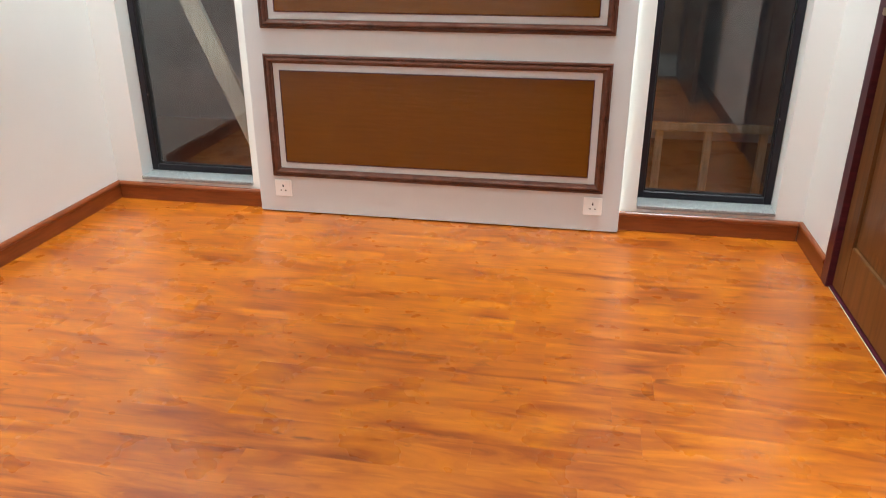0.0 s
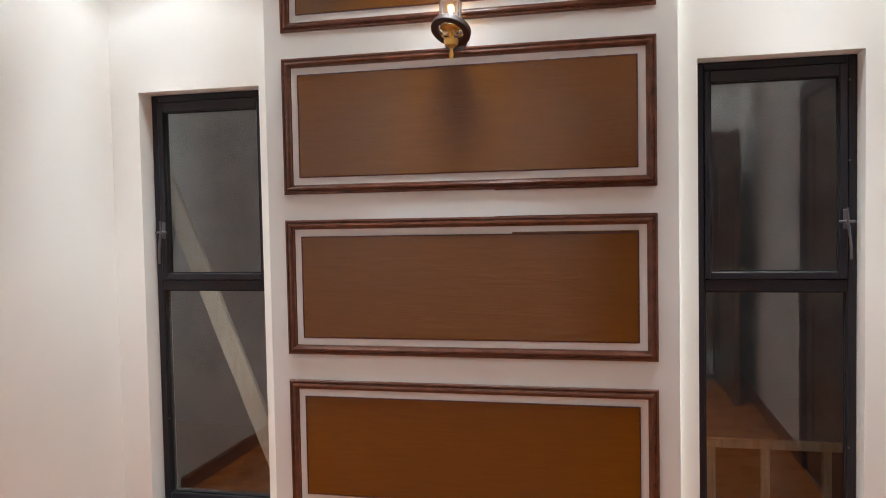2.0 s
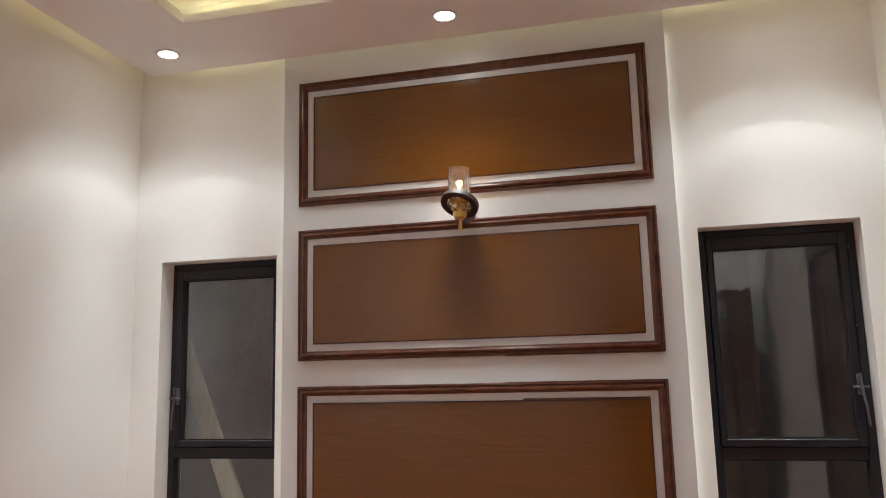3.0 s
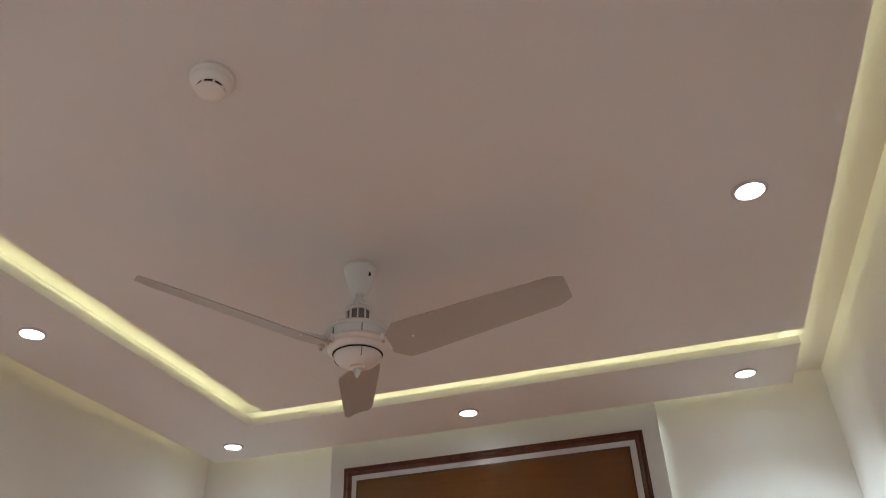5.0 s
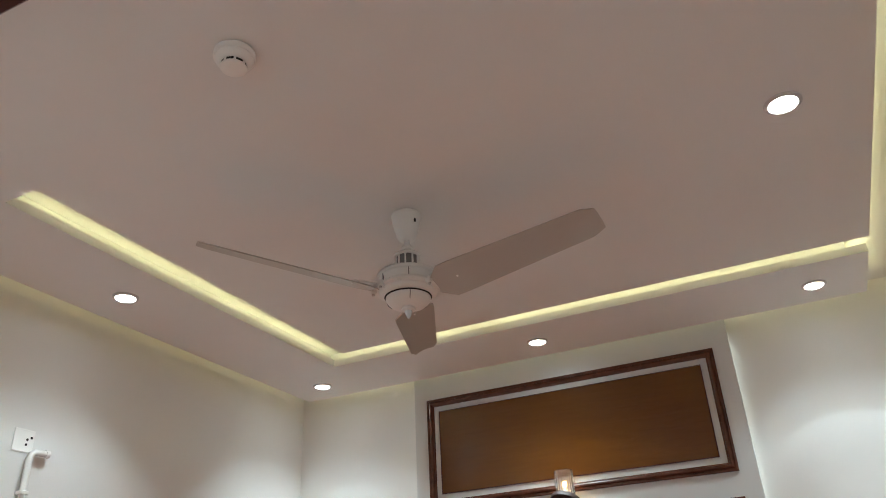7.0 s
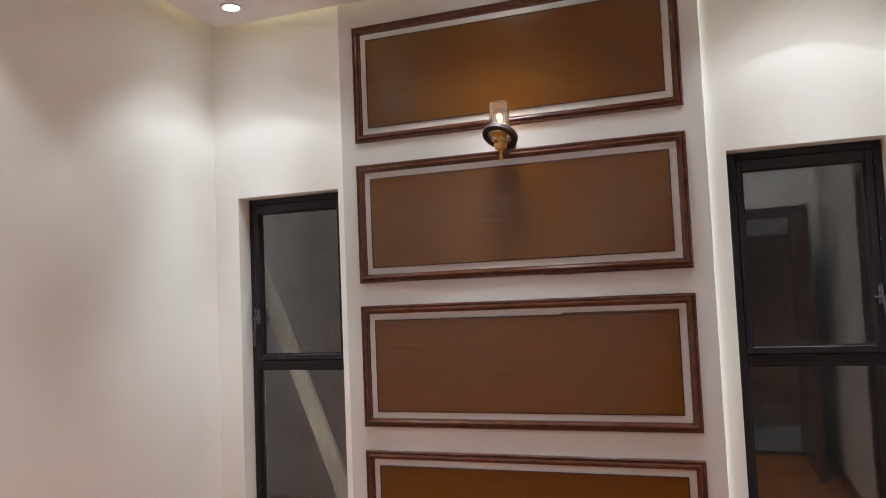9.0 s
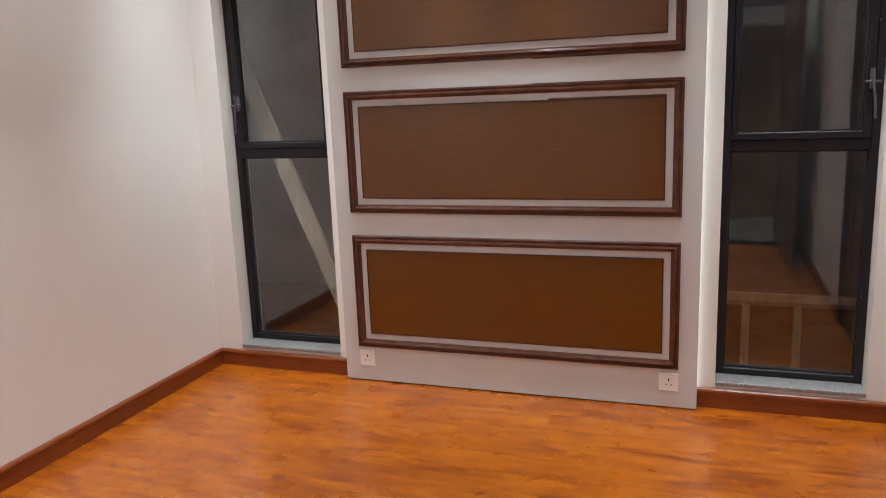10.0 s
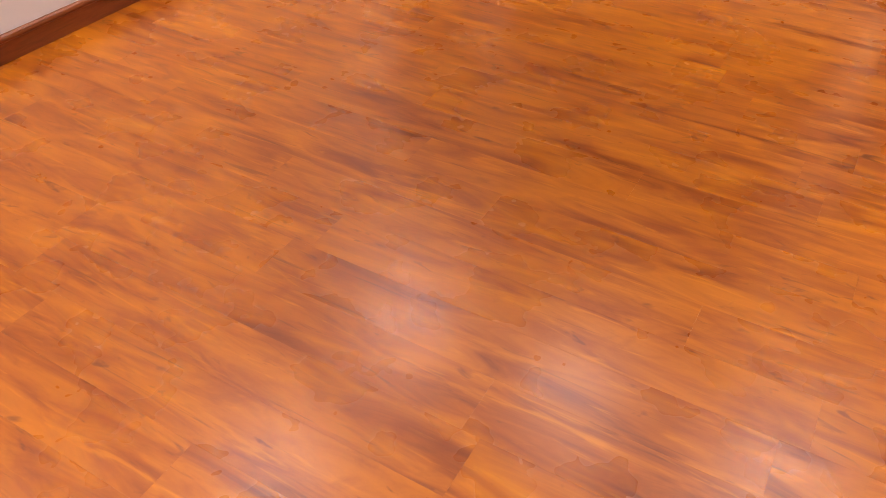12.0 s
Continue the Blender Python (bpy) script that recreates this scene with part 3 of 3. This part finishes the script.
for k in range(10):
    bm = boxes(((0.037, -0.0025, -0.2200), (0.043, 0.0025, -0.1710)))
    bm.transform(Matrix.Rotation(math.pi * k / 5, 4, "Z"))
    part("collar_rib", bm, M_FAN, fan)
# cover, drum with a raised rim, blade carrier and bowl
part("motor_cover", lathe(bmesh.new(), [(0.036, -0.2170), (0.050, -0.2190), (0.066, -0.2260), (0.094, -0.2410), (0.099, -0.2430)], n=48), M_FAN, fan, "", True)
part("motor_housing", lathe(bmesh.new(), [(0.097, -0.2400), (0.105, -0.2420), (0.108, -0.2470), (0.106, -0.2520), (0.099, -0.2550), (0.096, -0.2680), (0.095, -0.2800), (0.101, -0.2840), (0.102, -0.2890), (0.092, -0.2930)], n=48), M_FAN, fan, "", True)
for k in range(6):
    bm = boxes(((0.0965, -0.0014, -0.2810), (0.1000, 0.0014, -0.2550)))
    bm.transform(Matrix.Rotation(math.pi * k / 3 - 1.05, 4, "Z"))
    part("housing_seam", bm, M_STEEL, fan)
part("blade_carrier", lathe(bmesh.new(), [(0.090, -0.2890), (0.112, -0.2910), (0.117, -0.2950), (0.116, -0.3000), (0.098, -0.3040)], n=48), M_FAN, fan, "", True)
for ang in (111, -8, -129):
    for da in (-17, 17):
        bm = boxes(((0.108, -0.009, -0.3140), (0.126, 0.009, -0.2900)), bevel=0.003)
        bm.transform(Matrix.Rotation(radians(ang + da), 4, "Z"))
        part("carrier_lug", bm, M_FAN, fan)
        bm = tube(bmesh.new(), [(0.119, 0, -0.3200), (0.119, 0, -0.3135)], 0.005, 10)
        bm.transform(Matrix.Rotation(radians(ang + da), 4, "Z"))
        part("bolt", bm, M_CHROME, fan, "bright metal bolt", True)
part("lower_ring", lathe(bmesh.new(), [(0.099, -0.2990), (0.100, -0.3050), (0.096, -0.3140), (0.084, -0.3220)], n=48), M_FAN, fan, "", True)
part("seam_band", lathe(bmesh.new(), [(0.077, -0.3215), (0.0815, -0.3240), (0.078, -0.3275)], n=48), M_DARK, fan, "dark seam band", True)
part("bowl", lathe(bmesh.new(), [(0.077, -0.3265), (0.0765, -0.3320), (0.072, -0.3415), (0.062, -0.3520), (0.042, -0.3600), (0.022, -0.3630)], n=48), M_FAN, fan, "rounded white lower bowl", True)
for k in range(3):
    bm = tube(bmesh.new(), [(0.0795, 0, -0.3290), (0.0755, 0, -0.3405), (0.063, 0, -0.3522)], 0.0014, 6)
    bm.transform(Matrix.Rotation(2 * math.pi * k / 3 - 1.0, 4, "Z"))
    part("bowl_seam", bm, M_STEEL, fan)
part("cap", lathe(bmesh.new(), [(0.024, -0.3615), (0.025, -0.3660), (0.023, -0.3720), (0.012, -0.3740)], n=28), M_FAN, fan, "", True)
part("finial", lathe(bmesh.new(), [(0.013, -0.3730), (0.012, -0.3830), (0.008, -0.3900), (0.005, -0.3990), (0.002, -0.4020)], n=20), M_CHROME, fan, "small chrome finial", True)


def blade_mesh():
    bm = bmesh.new()
    top, bot = [], []
    n = 14
    outline = []
    for u in [i / n for i in range(n)] + [1.0]:
        x = 0.118 + 0.588 * u
        half = (0.078 - 0.021 * u) * math.sqrt(1 - (max(0, 0.10 - u) / 0.115) ** 2)
        if u > 0.99:
            half *= 0.72
        outline.append((x, half))
    rows = []
    for x, half in outline:
        row = []
        for k in range(5):
            s = -1 + k / 2
            z = 0.006 * (1 - s * s) + 0.102 * (x - 0.17)
            row.append((x, s * half, z))
        rows.append(row)
    for lift in (0.0, -0.004):
        grid = [[bm.verts.new((x, y, z + lift)) for x, y, z in row] for row in rows]
        (top if lift == 0 else bot).extend(grid)
    for a, b in ((top, False), (bot, True)):
        for i in range(n):
            for k in range(4):
                f = [a[i][k], a[i + 1][k], a[i + 1][k + 1], a[i][k + 1]]
                bm.faces.new(f if not b else f[::-1])
    for i in range(n):
        for k in (0, 4):
            bm.faces.new((top[i][k], top[i + 1][k], bot[i + 1][k], bot[i][k]))
    for i in (0, n):
        for k in range(4):
            bm.faces.new((top[i][k], top[i][k + 1], bot[i][k + 1], bot[i][k]))
    bmesh.ops.recalc_face_normals(bm, faces=bm.faces[:])
    return smooth(mesh_of("blade", bm, M_FANBLADE), 50)


blade_me = blade_mesh()
iron_me = mesh_of("blade_iron", boxes(((0.095, -0.020, 0.006), (0.20, 0.020, 0.011)), ((0.095, -0.024, -0.004), (0.122, 0.024, 0.02)), bevel=0.002), M_FAN)
screw_me = mesh_of("screw", tube(bmesh.new(), [(0, 0, -0.006), (0, 0, -0.0035)], 0.004, 10), M_FAN)
for ang in (111, -8, -129):
    m = Matrix.Rotation(radians(ang), 4, "Z") @ Matrix.Translation((0, 0, -0.306)) @ Matrix.Rotation(radians(-21), 4, "X")
    ob = new("blade", blade_me)
    ob.parent, ob.matrix_local = fan, m
    ob["label"] = "tapered white enamelled blade"
    iron = new("blade_iron", iron_me)
    iron.parent, iron.matrix_local = fan, m @ Matrix.Translation((0, 0, 0.005))
    for x, y in ((0.18, -0.018), (0.18, 0.018), (0.2, 0.0)):
        sc = new("screw", screw_me)
        sc.parent, sc.matrix_local = iron, Matrix.Translation((x, y, 0.004))

# ---- smoke detector ----
det = thing("smoke_detector", "round white smoke detector on the ceiling", "smoke detector", place=(1.741, -2.769, CEIL))
part("base", lathe(bmesh.new(), [(0.052, -0.0005), (0.054, -0.004), (0.054, -0.016), (0.052, -0.019)], n=40), M_PLASTIC, det, "", True)
part("body", lathe(bmesh.new(), [(0.050, -0.019), (0.048, -0.026), (0.042, -0.034), (0.034, -0.037)], n=40), M_PLASTIC, det, "", True)
part("sensor_chamber", lathe(bmesh.new(), [(0.032, -0.036), (0.032, -0.046)], n=40), M_DARK, det, "dark slotted sensor opening", True)
for k in range(8):
    bm = boxes(((0.030, -0.003, -0.047), (0.0345, 0.003, -0.036)))
    bm.transform(Matrix.Rotation(math.pi * k / 4, 4, "Z"))
    part("rib", bm, M_PLASTIC, det)
part("cap", lathe(bmesh.new(), [(0.034, -0.046), (0.034, -0.049), (0.028, -0.054), (0.012, -0.057)], n=40), M_PLASTIC, det, "", True)

# ---- pipe outlet for an air conditioner ----
pipe = thing("pipe_outlet", "white plastic pipe stub with elbow on the wall", "pipe", place=(0.0, -1.86, 2.36))
part("mounting_plate", boxes(((0.0005, -0.075, 0.075), (0.006, 0.018, 0.165)), bevel=0.002), M_PLASTIC, pipe)
for y, z in ((-0.014, 0.125), (0.004, 0.135), (-0.016, 0.105)):
    part("screw_hole", tube(bmesh.new(), [(0.0055, y, z), (0.0068, y, z)], 0.0055, 10), M_DARK, pipe)
bm = tube(bmesh.new(), [(0.022, 0.0, -0.16), (0.022, 0.0, 0.05), (0.022, 0.006, 0.068), (0.022, 0.022, 0.078), (0.022, 0.085, 0.080)], 0.013, 16)
part("elbow_pipe", bm, M_PLASTIC, pipe, "", True)
part("pipe_mouth", tube(bmesh.new(), [(0.022, 0.0845, 0.080), (0.022, 0.0858, 0.0801)], 0.0095, 16), M_DARK, pipe)
part("elbow_socket", tube(bmesh.new(), [(0.022, 0.066, 0.0795), (0.022, 0.084, 0.080)], 0.0155, 16), M_PLASTIC, pipe, "", True)
part("clip", boxes(((0.0005, -0.018, -0.09), (0.038, 0.018, -0.075)), bevel=0.002), M_PLASTIC, pipe)

# ---- door and its frame ----
JX0, JX1, HEAD = 2.255, 3.250, 2.142
FY0, FY1 = -ROOM_D - 0.215, -ROOM_D + 0.014
dframe = tagged(new("door_1"), "dark mahogany door frame of the open doorway", "door frame", kind="structure")
dframe.location = ((JX0 + JX1) / 2, -ROOM_D, 0)
back = Matrix.Translation((-(JX0 + JX1) / 2, ROOM_D, 0))
for n, a, b in (("jamb", (DOOR_X[0] + 0.001, FY0, 0.001), (JX0, FY1, HEAD)), ("jamb", (JX1, FY0, 0.001), (DOOR_X[1] - 0.001, FY1, HEAD)), ("head", (DOOR_X[0] + 0.001, FY0, HEAD), (DOOR_X[1] - 0.001, FY1, DOOR_TOP - 0.001)),
                ("stop", (JX0, -ROOM_D - 0.165, 0.001), (JX0 + 0.012, -ROOM_D - 0.14, HEAD - 0.012)), ("stop", (JX1 - 0.012, -ROOM_D - 0.165, 0.001), (JX1, -ROOM_D - 0.14, HEAD - 0.012)), ("stop", (JX0, -ROOM_D - 0.165, HEAD - 0.012), (JX1, -ROOM_D - 0.14, HEAD))):
    bm = boxes((a, b), bevel=0.002)
    bm.transform(back)
    part(n, bm, M_FRAMEWOOD, dframe)


def door_leaf(name, label, width, height, m, handle=True):
    """A panelled leaf, hinged at its origin, running along x, its faces at y = 0 and 0.04."""
    root = thing(name, label, "door")
    root.matrix_world = m
    st, t = 0.12, 0.04
    for a, b in (((0, 0, 0.006), (st, t, height)), ((width - st, 0, 0.006), (width, t, height)), ((st, 0, 0.006), (width - st, t, 0.22)), ((st, 0, 0.95), (width - st, t, 1.09)), ((st, 0, height - 0.13), (width - st, t, height))):
        part("stile" if b[0] - a[0] < 0.2 else "rail", boxes((a, b), bevel=0.003), M_DOOR, root)
    for z0, z1 in ((0.22, 0.95), (1.09, height - 0.13)):
        part("door_panel", boxes(((st, 0.013, z0), (width - st, t - 0.013, z1))), M_DOOR, root)
        part("raised_field", boxes(((st + 0.05, 0.006, z0 + 0.05), (width - st - 0.05, t - 0.006, z1 - 0.05)), bevel=0.006), M_DOOR, root)
    if handle:
        for side, y in ((-1, 0.0), (1, t)):
            hx, hz = width - 0.06, 1.06
            h = part("door_handle", boxes(((hx - 0.027, y + side * 0.0003, hz - 0.027), (hx + 0.027, y + side * 0.009, hz + 0.027)), bevel=0.001), M_BRASS, root, "satin champagne metal handle on a square plate")
            bm = bmesh.new()
            box(bm, (hx - 0.012, y + side * 0.009, hz - 0.012), (hx + 0.012, y + side * 0.05, hz + 0.012), 0.001)
            part("lever", bm, M_BRASS, h)
            bm = boxes(((hx - 0.115, y + side * 0.036, hz - 0.011), (hx - 0.0125, y + side * 0.05, hz + 0.011)), bevel=0.002)
            part("lever_grip", bm, M_BRASS, h)
    for z in (0.25, 1.05, height - 0.25):
        part("hinge", tube(bmesh.new(), [(-0.004, t + 0.004, z - 0.05), (-0.004, t + 0.004, z + 0.05)], 0.006, 12), M_STEEL, root, "", True)
    return root


door_leaf("door_leaf", "brown wooden door standing wide open beside the wall", 0.985, 2.125, pose(JX1 - 0.004, -ROOM_D + 0.022, 0.006, 0, 0, 90) @ Matrix.Translation((0, -0.04, 0)))
# inner door in the east wall, closed
sframe = tagged(new("door_2"), "dark mahogany frame round the closed side door", "door frame", kind="structure")
sframe.location = (ROOM_W, sum(SIDE_Y) / 2, 0)
SX0, SX1, SJ = ROOM_W - 0.014, ROOM_W + 0.19, 0.07
back = Matrix.Translation((-ROOM_W, -sum(SIDE_Y) / 2, 0))
for n, a, b in (("jamb", (SX0, SIDE_Y[0] + 0.001, 0.001), (SX1, SIDE_Y[0] + SJ, HEAD)), ("jamb", (SX0, SIDE_Y[1] - SJ, 0.001), (SX1, SIDE_Y[1] - 0.001, HEAD)),
                ("head", (SX0, SIDE_Y[0] + 0.001, HEAD), (SX1, SIDE_Y[1] - 0.001, DOOR_TOP - 0.001)),
                ("threshold", (ROOM_W + 0.001, SIDE_Y[0] + SJ + 0.0005, 0.0005), (SX1, SIDE_Y[1] - SJ - 0.0005, 0.009))):
    bm = boxes((a, b), bevel=0.002)
    bm.transform(back)
    part(n, bm, M_FRAMEWOOD, sframe)
door_leaf("side_door", "closed brown wooden door in the side wall", SIDE_Y[1] - SIDE_Y[0] - 2 * SJ - 0.008, 2.128, pose(ROOM_W + 0.05, SIDE_Y[0] + SJ + 0.004, 0.006, 0, 0, 90))
# unseen leaf, added to keep the doorway dark where the windows mirror it
door_leaf("hall_door", "dark brown wooden leaf added across the unseen hall", 1.30, 2.05, pose(2.3, HY + 0.001, 0.0), False)

# ---- timber frame and pale slanting strip outdoors ----
frame_ob = thing("timber_frame", "rough timber frame standing on the ground outside", "timber frame", place=(3.05, 1.13, -0.22))
for x in (-0.19, 0.09, 0.40):
    part("post", boxes(((x - 0.022, -0.02, 0.0), (x + 0.022, 0.02, 0.47)), bevel=0.003), M_TIMBER, frame_ob)
part("crossbar", boxes(((-0.40, -0.045, 0.44), (0.55, -0.021, 0.49)), bevel=0.003), M_TIMBER, frame_ob)
# pale strip behind the west pane, built as a thin board tilted 22 degrees
strip_ob = thing("leaning_plank", "pale slanting strip outside the window", "plank", place=(0.835, 0.36, -0.22))
bm = boxes(((-0.050, -0.015, 0.0), (0.050, 0.015, 2.45)), bevel=0.003)
bm.transform(Matrix.Rotation(radians(-22), 4, "Y"))
part("plank_board", bm, M_PALE, strip_ob)

# ---- floor: base and laminate planks ----
floor = structure("floor", boxes(((-0.1, -ROOM_D - 0.2, -0.12), (ROOM_W + 0.1, 0.1, -0.0085))), M_DARK, "glossy orange-brown wood laminate floor in staggered planks", "floor")
ROW, LEN, GAP = 0.146, 1.21, 0.00012
plank_meshes = {}


def plank_mesh(length, width):
    key = (round(length, 3), round(width, 3))
    if key not in plank_meshes:
        bm = boxes(((GAP / 2, GAP / 2, -0.008), (length - GAP / 2, width - GAP / 2, 0.0)))
        edges = [e for e in bm.edges if all(v.co.z > -0.001 for v in e.verts)]
        bmesh.ops.bevel(bm, geom=edges, offset=0.00012, segments=1, affect="EDGES")
        plank_meshes[key] = mesh_of("plank", bm, M_FLOOR)
    return plank_meshes[key]


JOINTS = {-1.866: 2.163, -2.304: 2.455, -2.450: 1.535}
rng = random.Random(4)
row = -1.866 - ROW * 14
while row < 0:
    y0, y1 = max(row, -ROOM_D - 0.2), min(row + ROW, 0.0)
    if y1 - y0 > 0.004:
        known = [j for r, j in JOINTS.items() if abs(r - row) < 0.01]
        x = (known[0] if known else rng.uniform(0, LEN)) % LEN - LEN
        while x < ROOM_W:
            a, b = max(x, 0.0), min(x + LEN, ROOM_W)
            if b - a > 0.02:
                ob = new("plank", plank_mesh(b - a, y1 - y0))
                ob.parent = floor
                ob.location = (a, y0, 0.0)
            x += LEN
    row += ROW
